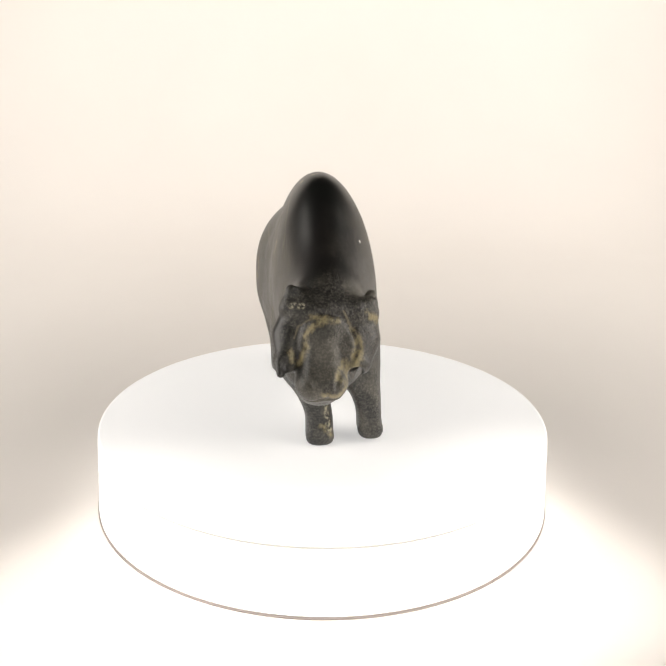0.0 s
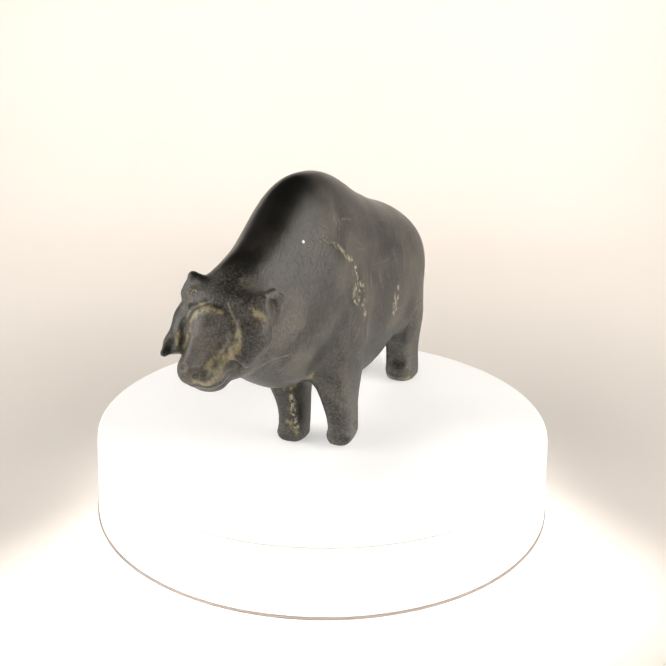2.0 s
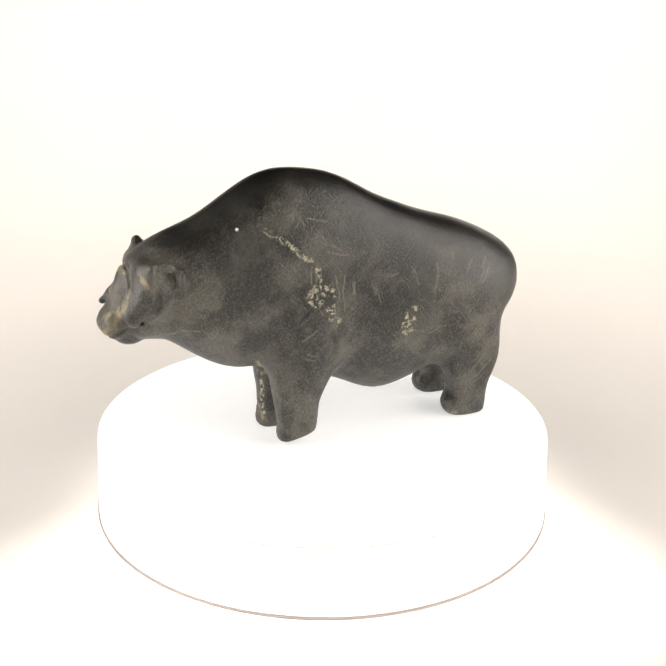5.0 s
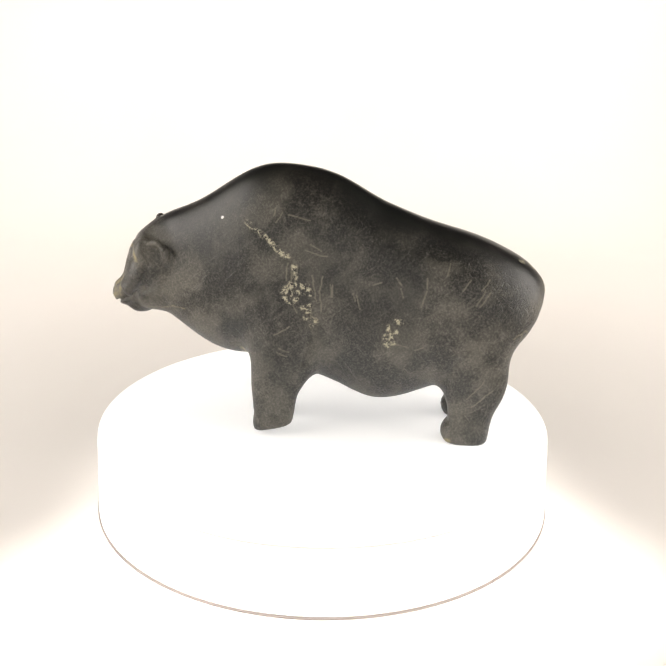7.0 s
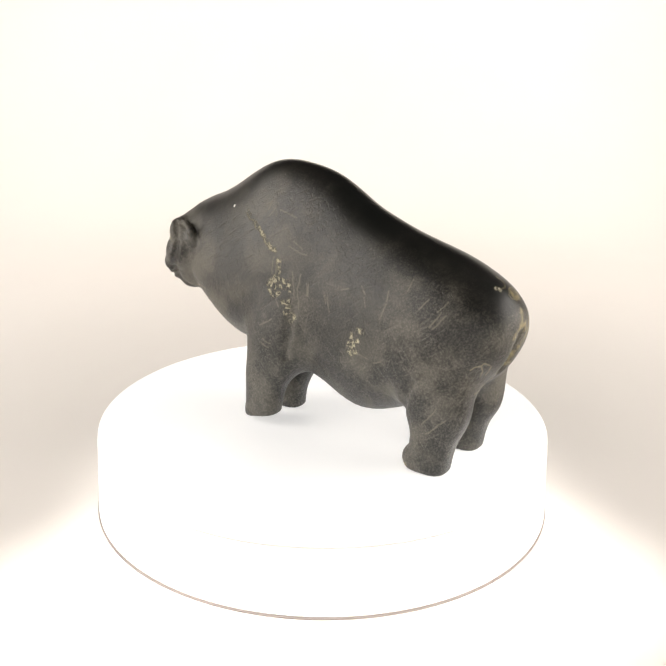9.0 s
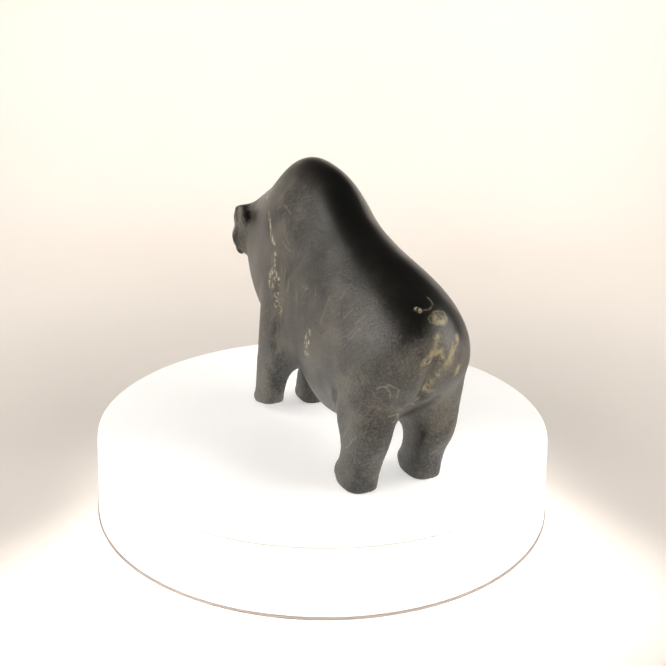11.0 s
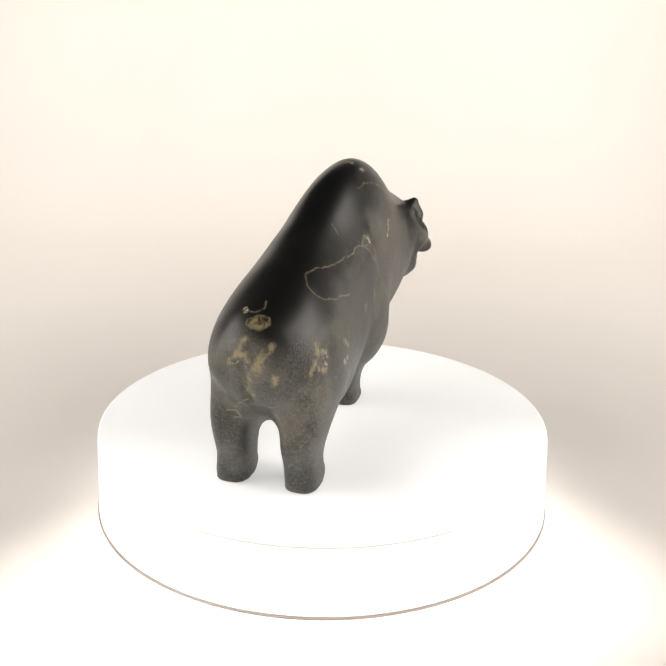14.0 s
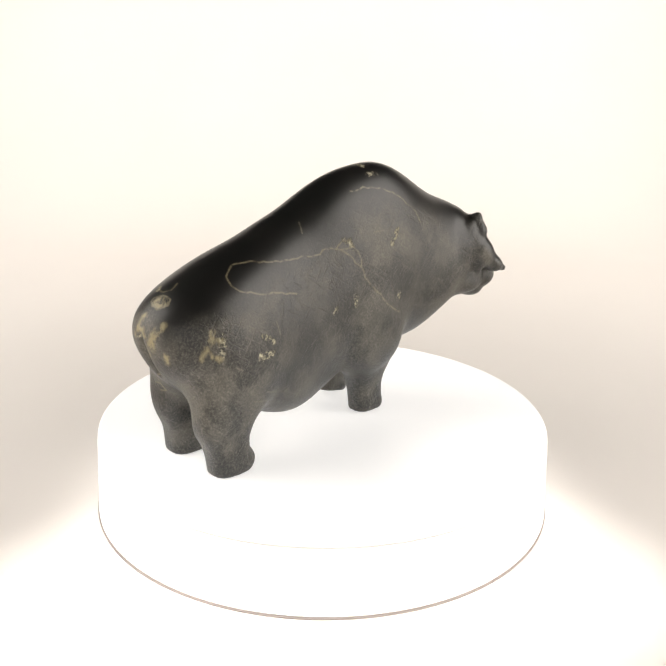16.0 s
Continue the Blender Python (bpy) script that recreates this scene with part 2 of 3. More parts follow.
def bear_field(xs, ys, zs, step):
    """The signed distance to the bear's surface on a grid."""
    X, Y, Z = xs[:, None, None], ys[None, :, None], zs[None, None, :]

    def even(f):
        g = np.gradient(f, step)
        return f / np.maximum(np.sqrt(g[0] ** 2 + g[1] ** 2 + g[2] ** 2), 0.02)

    def blend(a, b, k):
        h = np.maximum(k - np.abs(a - b), 0) / k
        return np.minimum(a, b) - h * h * k / 4

    def carve(a, b, k):
        return -blend(-a, b, k)

    def ball(c, r):
        p = [(X - c[0]) / r[0], (Y - c[1]) / r[1], (Z - c[2]) / r[2]]
        k0 = np.sqrt(p[0] ** 2 + p[1] ** 2 + p[2] ** 2)
        k1 = np.sqrt((p[0] / r[0]) ** 2 + (p[1] / r[1]) ** 2 + (p[2] / r[2]) ** 2)
        return k0 * (k0 - 1) / np.maximum(k1, 1e-4)

    def rod(a, b, ra, rb):
        a, b = np.array(a, float), np.array(b, float)
        d = b - a
        s = np.clip(((X - a[0]) * d[0] + (Y - a[1]) * d[1] + (Z - a[2]) * d[2]) / (d @ d), 0, 1)
        return np.sqrt((X - a[0] - s * d[0]) ** 2 + (Y - a[1] - s * d[1]) ** 2 + (Z - a[2] - s * d[2]) ** 2) - ra - (rb - ra) * s

    def engrave(f, lines):
        def at(p):
            i = [int(round(float((v - o) / step))) for v, o in zip(p, (xs[0], ys[0], zs[0]))]
            i = [min(max(v, 1), n - 2) for v, n in zip(i, f.shape)]
            g = np.array([f[i[0] + 1, i[1], i[2]] - f[i[0] - 1, i[1], i[2]], f[i[0], i[1] + 1, i[2]] - f[i[0], i[1] - 1, i[2]],
                          f[i[0], i[1], i[2] + 1] - f[i[0], i[1], i[2] - 1]]) / (2 * step)
            return f[tuple(i)], g / max(float(np.linalg.norm(g)), 0.2)

        cut = f
        for r, k, line in lines:
            laid = []
            for p in line:
                p = np.array(p, float)
                for _ in range(12):
                    d, g = at(p)
                    p = p - 0.7 * d * g
                laid.append(p)
            for a, b in zip(laid, laid[1:]):
                cut = carve(cut, rod(a, b, r, r), k)
        return cut

    narrow = np.exp(-0.5 * (np.arange(-20, 21) * step / 2.2) ** 2)
    narrow /= narrow.sum()

    def leg(rows, sole, tilt):
        z, cx, cy, rx, ry = (np.array(c, float) for c in zip(*rows))
        cx, cy, rx, ry = (np.convolve(np.pad(spline(z, c, zs), 20, "edge"), narrow, "valid")[None, None, :] for c in (cx, cy, rx, ry))
        k = (np.abs((X - cx) / rx) ** 2.8 + np.abs((Y - cy) / ry) ** 2.8) ** (1 / 2.8)
        f = (k - 1) * np.minimum(rx, ry)
        f = -blend(-f, -(sole + tilt * (Y - rows[1][2]) - Z + 0 * f), 1.4)
        return np.maximum(f, Z - 58)

    bell = np.exp(-0.5 * (np.arange(-20, 21) * step / 3.5) ** 2)
    bell /= bell.sum()
    y, top, low, wide, mid, lean = (np.array(c, float) for c in zip(*TRUNK))
    top, low, wide, mid, lean = (spline(y, c, ys)[None, :, None] for c in (top, low, wide, mid, lean))
    for c in (top, low, wide, mid, lean):
        soft = np.convolve(np.pad(c[0, :, 0], 20, "edge"), bell, "valid")
        c[0, :, 0] += (soft - c[0, :, 0]) * np.clip((80 - np.abs(ys + 2)) / 12, 0, 1)
    waist = low + (top - low) * 0.42
    rise = np.where(Z > waist, top - waist, waist - low)
    mid = mid + lean * (Z - waist)
    k = np.sqrt(((X - mid) / wide) ** 2 + ((Z - waist) / rise) ** 2)
    f = (k - 1) * np.minimum(wide, rise)
    f = np.maximum(f, np.maximum(-83 - Y, Y - 93))
    f = even(f)
    for rows, sole, tilt in ((FRONT_LEFT, 3.0, 0.22), (FRONT_RIGHT, 0, 0), (HIND_LEFT, 0, 0), (HIND_RIGHT, 0, 0)):
        f = blend(f, even(leg(rows, sole, tilt)), 7)
    # toes of the feet
    for x in (15.3, -13):
        f = blend(f, ball((x, 56.6, 4.6), (6, 4.6, 4.3)), 2)
        f = carve(f, rod((x - 6, 53.6, 10.5), (x + 6, 53.6, 10.5), 0.6, 0.6), 2.5)
    f = blend(f, ball((17.7, -24.4, 4.8), (5.2, 3.6, 2.9)), 1.6)
    f = blend(f, ball((-3.9, -26.2, 3.0), (5.6, 3.4, 2.9)), 1.8)
    # ankle creases
    for x, y, z in ((17.6, -20, 9.5), (-3, -21, 9)):
        f = carve(f, rod((x - 7, y - 9.3, z), (x + 7, y - 9.3, z), 0.6, 0.6), 2)
        f = carve(f, rod((x + 6, y - 7, z), (x + 6, y + 6, z + 1), 0.5, 0.5), 1.5)
    # shoulders
    f = blend(f, ball((11, -14, 42), (9, 14, 17)), 9)
    f = blend(f, ball((-14, -14, 44), (8, 14, 17)), 9)
    # head, worked on the fore part of the grid alone
    whole, fore = f, int(np.searchsorted(ys, -46))
    f, Y = whole[:, :fore], ys[None, :fore, None]
    f = blend(f, ball((-7, -71, 71), (16, 11, 13.5)), 5)
    f = blend(f, ball((-7.5, -76.5, 65.5), (17.5, 6.6, 13)), 4)
    f = blend(f, ball((-9, -75, 53), (13, 12, 7.5)), 4)
    # rim of the face: from the right ear down to the forward tip of the cheek, from the left ear down to the jowl
    f = blend(f, rod((-18, -73.5, 77), (-21.3, -78, 68), 4.2, 4.4), 4)
    f = blend(f, rod((-21.3, -78, 68), (-23.6, -85.5, 60.5), 4.4, 3.0), 3)
    f = blend(f, rod((-23.6, -85.5, 60.5), (-24.4, -90.2, 58.0), 2.9, 1.5), 2)
    f = blend(f, rod((-18.5, -81, 66), (-20.5, -85.5, 60), 3.6, 2.6), 4)
    f = blend(f, rod((6, -75.5, 73.5), (4.9, -77.5, 66), 4.6, 6.4), 4)
    f = blend(f, rod((4.9, -77.5, 65), (4.2, -83, 58.8), 6.4, 4.4), 3)
    f = blend(f, rod((1, -80.5, 67), (0.5, -84.5, 60), 4.2, 4.0), 4)
    f = blend(f, rod((-17, -77.5, 77), (3, -77.5, 76.5), 4, 4), 4)
    # forehead and bridge of the nose, muzzle, lower jaw
    f = blend(f, ball((-8.7, -78.6, 71), (10.2, 7.2, 8.6)), 2.5)
    f = blend(f, rod((-9.2, -79.6, 68), (-10.4, -85.2, 57.5), 8.2, 7.4), 3)
    f = blend(f, ball((-12.6, -88.0, 53.0), (6.8, 7.2, 6.6)), 2)
    f = blend(f, ball((-6.8, -88.0, 53.4), (6.4, 7.2, 6.6)), 2)
    f = blend(f, ball((-10.2, -82.8, 47), (7.2, 6.3, 3.9)), 2.2)
    # slight saddle over the nose, nostrils
    f = carve(f, ball((-9.6, -96, 63.5), (4.4, 5.4, 4.4)), 4)
    f = carve(f, ball((-14.4, -95, 55.5), (1.3, 1.5, 1.2)), 1)
    f = carve(f, ball((-5.4, -95.4, 56), (1.2, 1.5, 1.6)), 1.2)
    # hollows between cheek and muzzle
    f = carve(f, ball((2.4, -87.2, 56.2), (2.7, 9.0, 2.6)), 1.0)
    f = carve(f, ball((-22.2, -91.8, 61.2), (2.2, 4.2, 3.0)), 1.8)
    # eyes
    for x in (-2.3, -16.6):
        f = blend(f, ball((x, -85.6, 64.8), (1.6, 1.5, 1.1)), 0.6)
        f = carve(f, rod((x - 1.6, -87.0, 66.3), (x + 1.6, -86.6, 66.2), 0.3, 0.3), 0.9)
    # right ear: a pointed flap with a ledge below its front
    f = blend(f, rod((-16.8, -72.5, 78.5), (-20.0, -75.6, 84.2), 4.2, 1.0), 2)
    f = blend(f, rod((-13.0, -73.2, 80), (-19.4, -75.5, 83.8), 2.2, 1.0), 1.5)
    f = blend(f, rod((-20.8, -76, 79.6), (-12, -76, 80.4), 1.9, 1.7), 1.6)
    f = blend(f, rod((-19.8, -75.8, 83.6), (-14.5, -76, 80.5), 1.3, 2.6), 2)
    f = blend(f, rod((-20, -75.8, 83), (-21.5, -76.5, 77.5), 1.2, 2.8), 2)
    # left ear: a thick flap in front, a dish behind it and a low rim round the dish
    f = blend(f, ball((7.2, -77.3, 75.0), (4.4, 3.0, 5.6)), 1.6)
    f = blend(f, rod((4.6, -76.8, 79), (9.8, -76.4, 79.3), 1.4, 1.3), 1.6)
    for a, b in (((8.4, -75, 79.2), (9.6, -70, 79.6)), ((9.6, -70, 79.6), (10.6, -66.4, 76.8)), ((10.6, -66.4, 76.8), (9.6, -66, 71.5))):
        f = blend(f, rod(a, b, 1.3, 1.3), 2.2)
    f = carve(f, ball((12.8, -71.4, 75.4), (3.4, 3.6, 4.6)), 1)
    f = carve(f, rod((10.6, -75.3, 79.6), (11.4, -73.8, 70.5), 1.1, 0.9), 0.9)
    # carved lines of the face, laid onto its surface
    f = engrave(f, FACE_LINES)
    whole[:, :fore] = f
    f, Y = whole, ys[None, :, None]
    # creases of shoulder and haunch
    for r, k, line in CREASES:
        for a, b in zip(line, line[1:]):
            f = carve(f, rod(a, b, r, r), k)
    # cleft under the tail
    f = carve(f, rod((1, 92.5, 60), (1, 85, 44), 0.7, 1.0), 4)
    return f


def skin(f, xs, ys, zs):
    """Corners and four-sided faces of the surface where f changes sign."""
    s = f < 0
    n = np.array(f.shape) - 1
    count = np.zeros(n, np.int8)
    corners = [(i, j, k) for i in (0, 1) for j in (0, 1) for k in (0, 1)]
    for i, j, k in corners:
        count += s[i:n[0] + i, j:n[1] + j, k:n[2] + k]
    cells = np.argwhere((count > 0) & (count < 8))
    number = np.full(n, -1, np.int32)
    number[tuple(cells.T)] = np.arange(len(cells))
    total, hits = np.zeros((len(cells), 3)), np.zeros(len(cells))
    for a in corners:
        for axis in range(3):
            if a[axis] == 0:
                b = list(a)
                b[axis] = 1
                fa, fb = (f[tuple((cells + c).T)] for c in (a, b))
                cross = (fa < 0) != (fb < 0)
                w = np.where(cross, fa / np.where(cross, fa - fb, 1), 0)
                point = cells + np.array(a, float)
                point[:, axis] += w
                total += point * cross[:, None]
                hits += cross
    spot = total / hits[:, None]
    origin, step = np.array((xs[0], ys[0], zs[0])), xs[1] - xs[0]
    quads = []
    for axis in range(3):
        u, v = (axis + 1) % 3, (axis + 2) % 3
        one, two = [slice(None)] * 3, [slice(None)] * 3
        one[axis], two[axis] = slice(0, -1), slice(1, None)
        edge = np.argwhere(s[tuple(one)] != s[tuple(two)])
        edge = edge[(edge[:, u] > 0) & (edge[:, v] > 0) & (edge[:, u] < n[u]) & (edge[:, v] < n[v])]
        du, dv = np.eye(3, dtype=int)[u], np.eye(3, dtype=int)[v]
        ring = [number[tuple((edge - o).T)] for o in (du + dv, dv, 0 * du, du)]
        q = np.stack(ring, 1)
        back = ~s[tuple(edge.T)]
        q[back] = q[back][:, ::-1]
        quads.append(q)
    return origin + spot * step, np.concatenate(quads)


def bear_shape(step):
    xs, ys, zs = (np.arange(a, b, step, dtype=np.float32) for a, b in ((-33, 31), (-98, 98), (-4, 118)))
    return skin(bear_field(xs, ys, zs, step), xs, ys, zs)


# Wear on the stone, as strokes over its surface.
# chipped pale bands, ochre stains, thin pale veins, short scratches
CHIPS = [[(12.7, -30.3, 90.8), (14.5, -26.5, 87.9), (16.3, -20.1, 84.1), (16.9, -16.5, 80), (17.6, -12.9, 78.5)],
          [(18.2, -11.1, 74.3), (18.9, -10.1, 70.9), (18.7, -11.9, 68)],
          [(18.7, -14.5, 65.2), (18.7, -10.1, 67.2), (19.4, -5.7, 66.7), (19.4, -3.9, 64), (19.4, -7.4, 63.9), (19.3, -11.8, 62.8)],
          [(19.5, -15.3, 64.5), (19.4, -11.8, 64.6)], [(19.5, -14.4, 60.9), (20, -12.6, 59.8), (19.5, -10, 61.6)],
          [(20, -7.3, 57.7), (20, -3.8, 58.8), (20.1, -4.6, 55.1)], [(20.6, -5.5, 53.3), (19.4, -1.2, 52.2), (19.4, -2.9, 50.3)],
          [(21.7, 27.2, 47), (21.8, 31.5, 50)]]
CHIPS += [[(21.9, 28.8, 51.8), (21.8, 30.8, 45.4)], [(21.8, 27.3, 45.2), (21.7, 29.1, 43.4)],
          [(21.8, 32.2, 54.7), (21.9, 33.9, 54.3)], [(-21.3, -21.8, 86.9), (-21.8, -18.9, 83.9), (-22.5, -17.1, 81.7)],
          [(-23.1, 3.3, 62.7), (-23, 3.9, 59.6)], [(-23, -22.1, 59.6), (-23.1, -21.3, 57.5)],
          [(-23, 14.8, 59.9), (-23, 15.2, 57.8)], [(-11.1, -12.9, 109.1), (-11.6, -17.2, 109.2)],
          [(-5, -12.8, 112.1), (-7.6, -15, 111.7)], [(-26, 54.9, 58.7), (-26, 50.9, 55.3)],
          [(-26.6, 57.1, 51.6), (-26.7, 53.6, 51.1), (-26.1, 50.6, 50.5), (-26.6, 56.5, 49.8)]]
CHIPS += [[(-24.2, 73, 62.5), (-24.9, 72.6, 58.6), (-24.2, 75, 57.4), (-24.8, 73.7, 54.8)],
          [(-19.5, 8.2, 86.3), (-20.1, 4.6, 86.4), (-20.7, 3.9, 83.3)], [(2.7, 81.8, 76.1), (2, 82.5, 76)],
          [(2.1, 91.7, 60.9), (4, 91.9, 59.6)], [(-19.3, -80.2, 79.6), (-16.3, -81.3, 79.7)],
          [(-2.8, -28, 20.1), (-1.2, -28.6, 13.7), (-0.1, -28.6, 6.8)]]
STAINS = [[(-0.5, 91.2, 68.3), (0.9, 92.5, 64.7), (4, 91.8, 61), (5, 91.9, 58.9)],
          [(1.5, 92.4, 63.3), (-1.7, 92.7, 64.1), (-2.4, 93, 61.4)],
          [(-10.5, 88.8, 66.6), (-7.7, 91.3, 62.7), (-3.9, 91.7, 57.3), (-2.1, 90.6, 53.4)],
          [(-11.7, 89.4, 54.9), (-10.9, 88.9, 51.8)], [(-0.3, 88.6, 51.1), (-0, 84.7, 45.9), (-1.6, 87.1, 46.1)],
          [(-5.8, 91.7, 59.4), (-5.3, 91.2, 55.7)],
          [(-2.1, 85.8, 74.2), (-5.2, 84.7, 74.6), (-7, 85.8, 73.1), (-5, 87.7, 72.1), (-2, 87.6, 72.7), (-1.2, 86.4, 73.6)],
          [(-7.7, 90.9, 64.7), (-5.1, 92.4, 59.7)]]
STAINS += [[(-13, -85.6, 73.9), (-15.5, -85.6, 69.8), (-15.2, -87.4, 65.8), (-18.2, -86.8, 60.5)],
          [(-8, -85.2, 75.5), (-12.1, -85.7, 74.5)],
          [(0.9, -82.6, 71.2), (3.8, -85, 68), (3.9, -86.5, 64), (4.1, -88.1, 60.8), (-0.4, -88, 57.6), (-1.6, -90.5, 55.9), (-1.4, -91, 52.4)],
          [(3.3, -88.1, 62.1), (1, -88.7, 58.9)], [(-2, -88, 61.1), (-4.2, -91, 58.6), (-5.6, -92.8, 56.6)],
          [(-2.9, -92.8, 55.7), (-2.8, -93.1, 52)], [(-9.6, -94.7, 51.1), (-4.9, -94, 50.4), (-2.2, -92.8, 52.8)],
          [(7, -80.9, 76.9), (9.5, -79.7, 74.9), (10.7, -79, 72.7), (7.8, -80.9, 74.9)]]
STAINS += [[(-21.1, -86.2, 65), (-20.6, -87.4, 63.1), (-20.1, -88.1, 60.9)],
          [(-13.3, -82.8, 75.5), (-7.9, -84.8, 76.1), (-4, -85, 74.9)],
          [(1.7, -86.2, 64.4), (0.5, -87.4, 60.7), (-1.9, -89.1, 57.8)], [(3.6, -84.4, 69.1), (1.8, -85.2, 66.4)],
          [(9.6, -34, 34.8), (-1, -26.2, 25.3), (-4.9, -29.2, 24.3)], [(-3.9, -29.3, 9.5), (0.5, -28.1, 5)],
          [(11.3, 53.6, 2), (21, 55.4, 2.1)], [(-22.4, 76.3, 64.4), (-23.1, 76.9, 60.7), (-24.3, 74.1, 60.4)],
          [(-22.4, 79.3, 57.9), (-21.9, 80.9, 54.9)], [(-23.1, 78, 56.2), (-24.9, 74.7, 54.2)]]
VEINS = [[(-0.2, 85.7, 74), (-2.8, 84.6, 75.5), (-6.9, 84, 74.7), (-8.1, 85.5, 73.1), (-6.6, 87.5, 71.8), (-3.3, 88.1, 71.6), (-0.3, 87.4, 72.9), (-0.2, 85.7, 74)],
          [(1.6, 82.9, 75.5), (-2.3, 83.3, 75.9), (-4, 81.3, 77.3), (-4, 78, 78.9)],
          [(17.3, 79.9, 47.7), (14.1, 84.7, 50.4), (11.5, 85.8, 48.7), (10.7, 83.5, 44)], [(14.1, 84, 48), (12.6, 82.3, 43.6)],
          [(7.8, 80.9, 37.7), (3.9, 83.5, 41), (2.4, 82.3, 39)],
          [(11.1, 79.8, 35), (7.7, 79.9, 35.7), (6.9, 78, 32.6), (10.4, 79.2, 32.5)], [(-4.9, 83.5, 40.1), (-9.1, 82.9, 40.5)]]
VEINS += [[(-11.3, 74.3, 12.7), (-13.2, 75.6, 14.6)], [(1, 72.7, 30.8), (-4.5, 74.5, 30.8)], [(1.2, 83.4, 43.1), (3.3, 84, 41.9)],
          [(-21.7, 34.7, 70.7), (-21.2, 50.8, 73.5), (-19.6, 60.5, 75.5), (-17.1, 63.3, 77.9), (-14.1, 62.8, 81.1), (-11.7, 59, 83.9), (-12.8, 52.9, 84.6), (-16.4, 38.5, 82.7), (-17.6, 26.8, 83), (-18.2, 21.9, 82.2), (-18.3, 16.5, 84.6), (-19.5, 11.9, 83.6), (-19.4, 8.5, 86.4), (-20.1, 4.6, 86.4), (-20.7, 3.9, 83.3), (-20.1, 9.1, 83.2)]]
VEINS += [[(-20.6, 3.9, 85), (-21.8, 0.2, 77.7), (-22.4, -0.6, 72.4), (-23.1, -3.7, 66.6), (-23.7, -11.8, 59.7), (-23.7, -14.6, 55.4), (-23, -23, 50.6)],
          [(-19.5, 11.9, 83.6), (-20.6, 7.3, 81.8), (-21.9, 3.3, 77.4), (-22.4, 0.7, 74.4)],
          [(-13.6, -1.2, 104.2), (-14, -7.7, 105.1), (-15.3, -16.1, 103.7), (-17.1, -24.2, 100.8), (-18.8, -30.2, 95.8), (-19.5, -34.8, 91.7), (-20, -36.6, 87.9)],
          [(10.4, -58, 51.6), (7.8, -64, 51.9), (3.2, -70.2, 49.4), (1, -78.4, 48.6)],
          [(-2, -82.6, 77.6), (0.9, -82.6, 72.1), (3, -84.4, 69.1)],
          [(-19.5, -84.3, 69.1), (-18, -82.6, 72), (-14.4, -83.2, 74.5)]]
SCRATCHES = [[(18.2, -13.5, 76), (18.7, -13.8, 68.9)], [(18.2, -11.6, 75.1), (18.7, -11.9, 68)],
          [(18.3, -9.3, 75.3), (18.9, -10.1, 68.2)], [(18.7, -3.2, 71.2), (19.4, -1.3, 60.5)],
          [(19.4, -0.1, 65.2), (19.3, 0.9, 56)], [(18.4, 1.2, 71.3), (19.5, -0.1, 64.3)], [(18.7, 4.2, 67.9), (19.5, 4.9, 62.7)],
          [(18.8, 5.2, 67.9), (19.4, 5.4, 62.7)], [(19.4, 13.9, 64.9), (20, 15, 61.5)], [(19.6, 15.3, 64.1), (20.6, 16.6, 58.1)],
          [(19.5, 22.1, 68.9), (19.3, 25.5, 69.5)], [(18.8, 31.5, 71.8), (19.5, 33.3, 69.4)],
          [(20, 33.4, 67.8), (20.6, 34.4, 64.4)], [(18.8, 43.9, 72.4), (20.1, 43.6, 68.3)]]
SCRATCHES += [[(21.9, 41.8, 60.6), (19.9, 43.7, 67.3)], [(15.1, 52.5, 77.9), (17.5, 51.9, 73.2)],
          [(21.2, 65.3, 61.5), (18.7, 69.3, 67.2)], [(21.3, 63.5, 62.4), (18.8, 67.5, 68.1)], [(18.7, 65.8, 68), (16.5, 69, 71.9)],
          [(20.1, 58.1, 68), (17.6, 61.4, 71.9)], [(13.9, -18.7, 91.6), (12.7, -16.2, 95.8)],
          [(12.8, -13.6, 95), (13.4, -4.8, 92.9)], [(11.6, -19, 97.2), (13.5, -19.6, 94.1)], [(17, -6.1, 81.3), (17, 2.7, 79)],
          [(16.5, -4.4, 83.9), (16.4, -0, 81.4)], [(21.9, 31.7, 44.5), (22.4, 37, 43.1)], [(21.9, 39.6, 42.1), (22.4, 43, 43.5)],
          [(21.8, -16.8, 40.1), (22.4, -12.3, 38.7)]]
SCRATCHES += [[(21.8, -17.4, 38.2), (22.4, -13.2, 36.7)], [(21.3, 62.4, 21.4), (21.8, 68.9, 29.6)],
          [(21.2, 64.4, 17.6), (21.2, 72.7, 25.8)], [(20, -10.8, 58.4), (20.6, -9.3, 55.9)],
          [(21.2, -18.7, 45.5), (21.2, -12.4, 49.5)], [(-10.4, 23.8, 94.7), (-13, 24.6, 91.2)],
          [(-19.4, -0.6, 90), (-20.1, -1.2, 88.3)], [(-24.9, 52.2, 34.8), (-21.8, 45.5, 31.9)],
          [(-24.2, 58.9, 32.1), (-22.4, 50.2, 29.9)], [(-21.3, 40.7, 30.4), (-21.8, 39, 31.6)],
          [(-24.8, 47.8, 62.6), (-25.5, 46.3, 57.4)], [(-20.6, -7.7, 87.9), (-21.3, -13.1, 87.5)],
          [(-26.6, 68.4, 49), (-26.6, 65.6, 47.8)]]
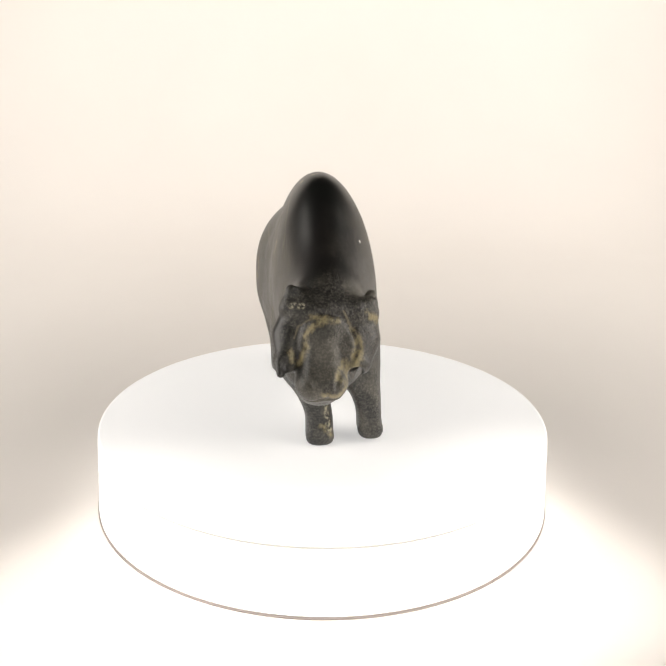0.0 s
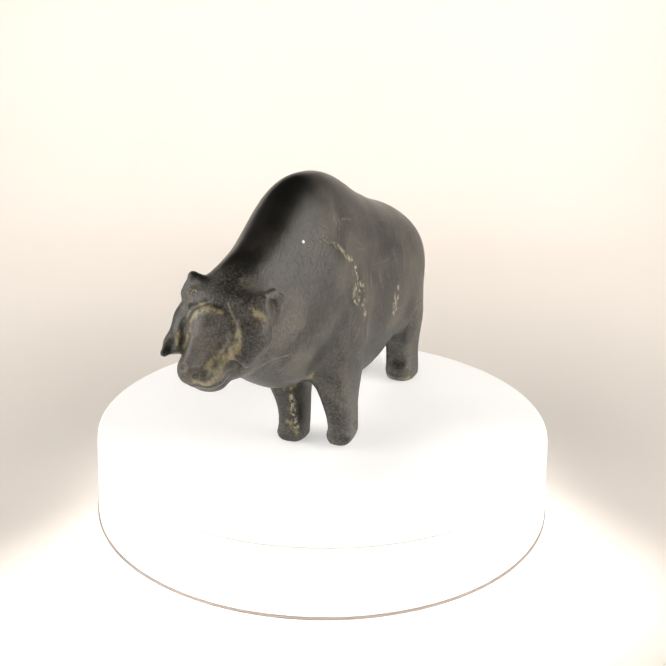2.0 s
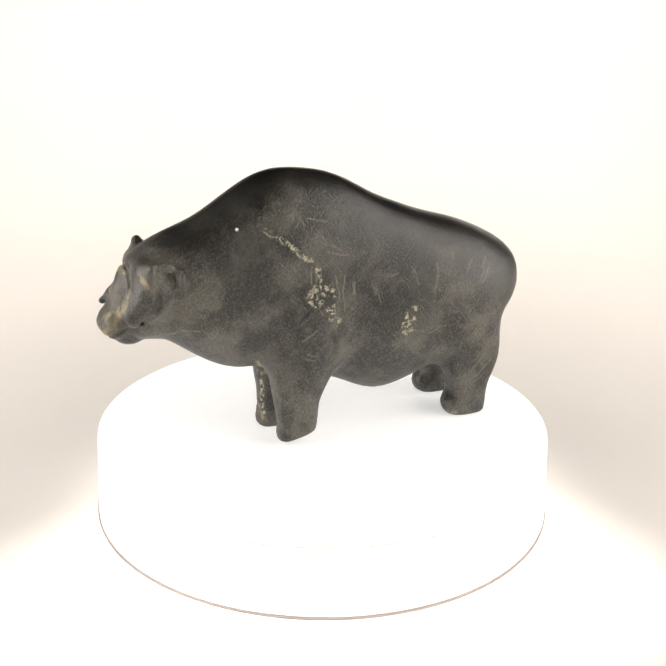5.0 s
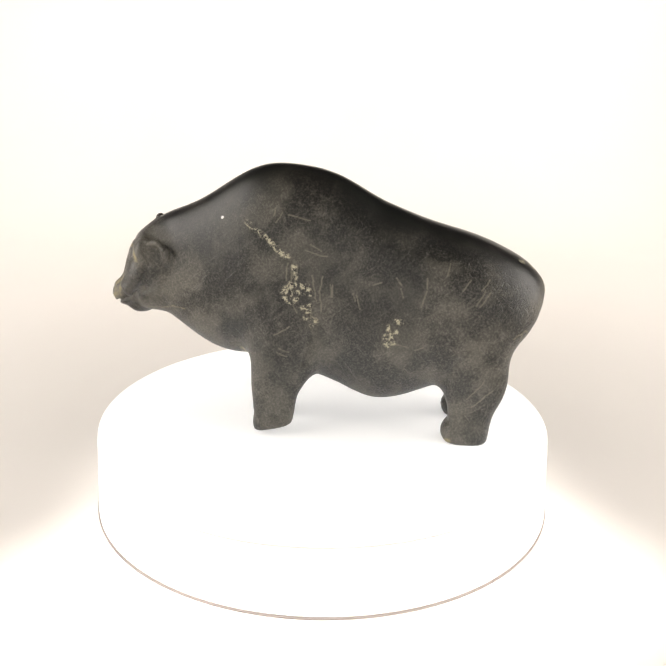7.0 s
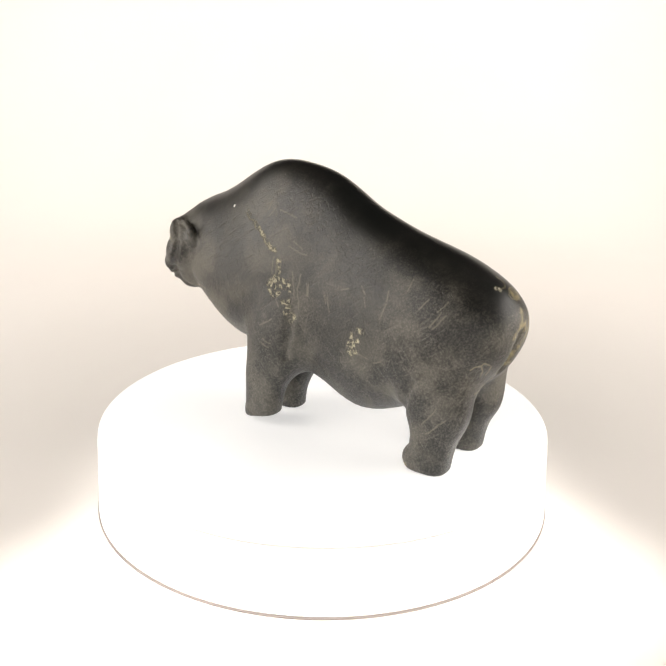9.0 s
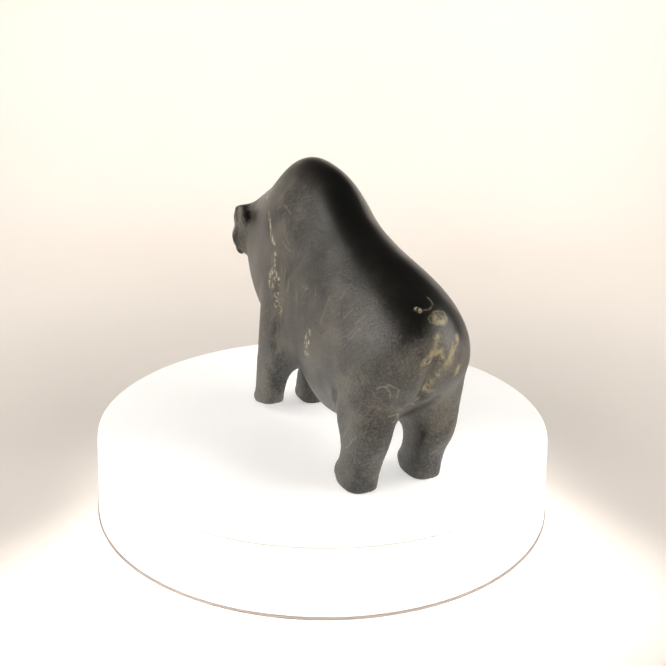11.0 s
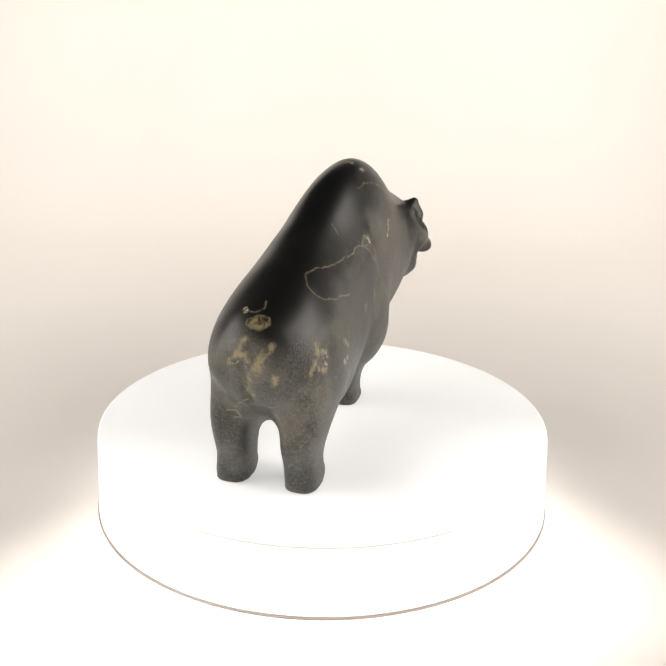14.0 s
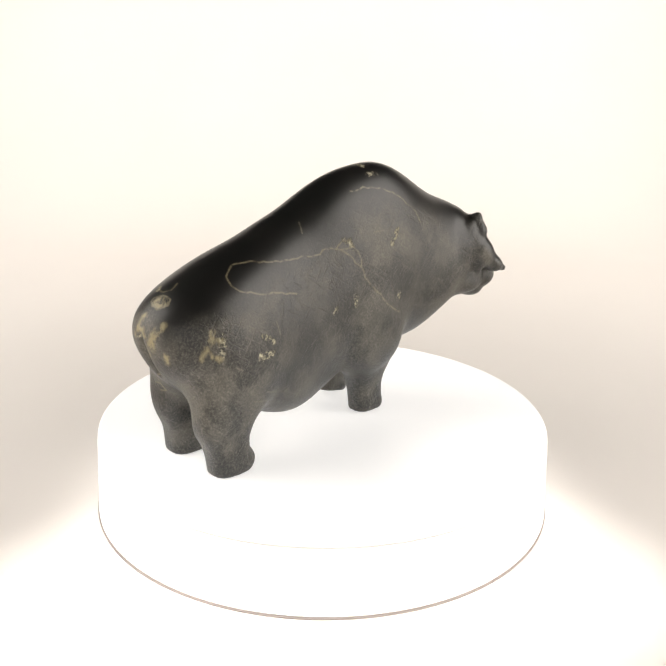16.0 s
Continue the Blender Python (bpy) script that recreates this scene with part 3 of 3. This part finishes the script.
# smooth and darker (above 0) or dull and paler (below 0): course, reach, amount
SMOOTH_OR_DULL = [([(-9, -86, 76), (-9.8, -90, 66), (-11, -95, 55)], 5.0, 15), ([(11, -77, 68), (10, -80, 60)], 3.0, 24),
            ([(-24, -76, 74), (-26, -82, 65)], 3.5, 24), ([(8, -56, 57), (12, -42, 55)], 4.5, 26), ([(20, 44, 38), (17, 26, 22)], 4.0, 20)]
SMOOTH_OR_DULL += [([(0, 91, 64), (-1, 88, 50)], 9.0, -22), ([(-18, 80, 62), (-24, 62, 58)], 9.0, -10), ([(14, 84, 62), (20, 74, 62)], 7.0, -8),
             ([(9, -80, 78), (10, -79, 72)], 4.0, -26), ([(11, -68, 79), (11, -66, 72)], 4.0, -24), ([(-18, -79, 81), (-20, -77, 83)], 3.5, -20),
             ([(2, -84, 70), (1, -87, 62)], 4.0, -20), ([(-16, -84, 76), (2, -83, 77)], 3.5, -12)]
NICK = [[(9, -42, 92), (9, -42, 92)]]


def stroke_distance(points, strokes):
    """How far each point lies from the nearest stroke, up to 12 mm."""
    near = np.full(len(points), 12.0)
    for stroke in strokes:
        for a, b in zip(stroke, stroke[1:]):
            a, b = np.array(a, float), np.array(b, float)
            d = b - a
            s = np.clip((points - a) @ d / max(d @ d, 1e-6), 0, 1)[:, None]
            near = np.minimum(near, np.linalg.norm(points - a - s * d, axis=1))
    return near


def settle(points, strokes, wander):
    """The strokes, cut finer and laid onto the nearest points of the surface."""
    laid, draw = [], np.random.default_rng(3)
    for stroke in strokes:
        fine = []
        for a, b in zip(stroke, stroke[1:]):
            a, b = np.array(a, float), np.array(b, float)
            n = max(1, int(np.linalg.norm(b - a) / 1.8))
            fine += [a + (b - a) * i / n for i in range(n)]
        fine.append(np.array(stroke[-1], float))
        fine = [f + draw.uniform(-wander, wander, 3) for f in fine]
        laid.append([points[np.argmin(((points - f) ** 2).sum(1))] for f in fine])
    return laid


def build_bear():
    points, quads = bear_shape(0.5)
    me = bpy.data.meshes.new("bear_figurine")
    me.from_pydata((points / 1000).tolist(), [], quads.tolist())
    me.update()
    me.polygons.foreach_set("use_smooth", [True] * len(me.polygons))
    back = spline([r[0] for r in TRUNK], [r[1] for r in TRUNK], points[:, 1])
    # depth below the back drives the painted dark top and paler sides
    wear_and_light = {"below_back": back - points[:, 2] + np.clip(-67 - points[:, 1], 0, 12) * 1.6
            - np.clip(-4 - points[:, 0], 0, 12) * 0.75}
    for line, reach, amount in SMOOTH_OR_DULL:
        wear_and_light["below_back"] -= amount * np.exp(-(stroke_distance(points, settle(points, [line], 0.0)) / reach) ** 2)
    for name, strokes in (("chips", CHIPS), ("stains", STAINS), ("veins", VEINS), ("scratches", SCRATCHES), ("nick", NICK)):
        wear_and_light[name] = stroke_distance(points, settle(points, strokes, 0.0 if name in ("scratches", "nick") else 0.45))
    for name, values in wear_and_light.items():
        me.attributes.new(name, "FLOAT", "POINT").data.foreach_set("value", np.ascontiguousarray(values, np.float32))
    me.materials.append(STONE)
    ob = new("bear_figurine", me)
    return tagged(ob, "carved dark grey stone bear figurine with ochre veins and scratches", "figurine")


bear = build_bear()


# ---- what turns ----
def turn(t):
    return 5.946 - 14.5754 * t


def motions():
    rows = [(t / 2, turn(t / 2)) for t in range(33)]
    walk(platter, [(t, pose(0, 0, 0, 0, 0, a)) for t, a in rows])
    walk(bear, [(t, pose(0, 0, DISC_H, 0, 0, a)) for t, a in rows])


motions()
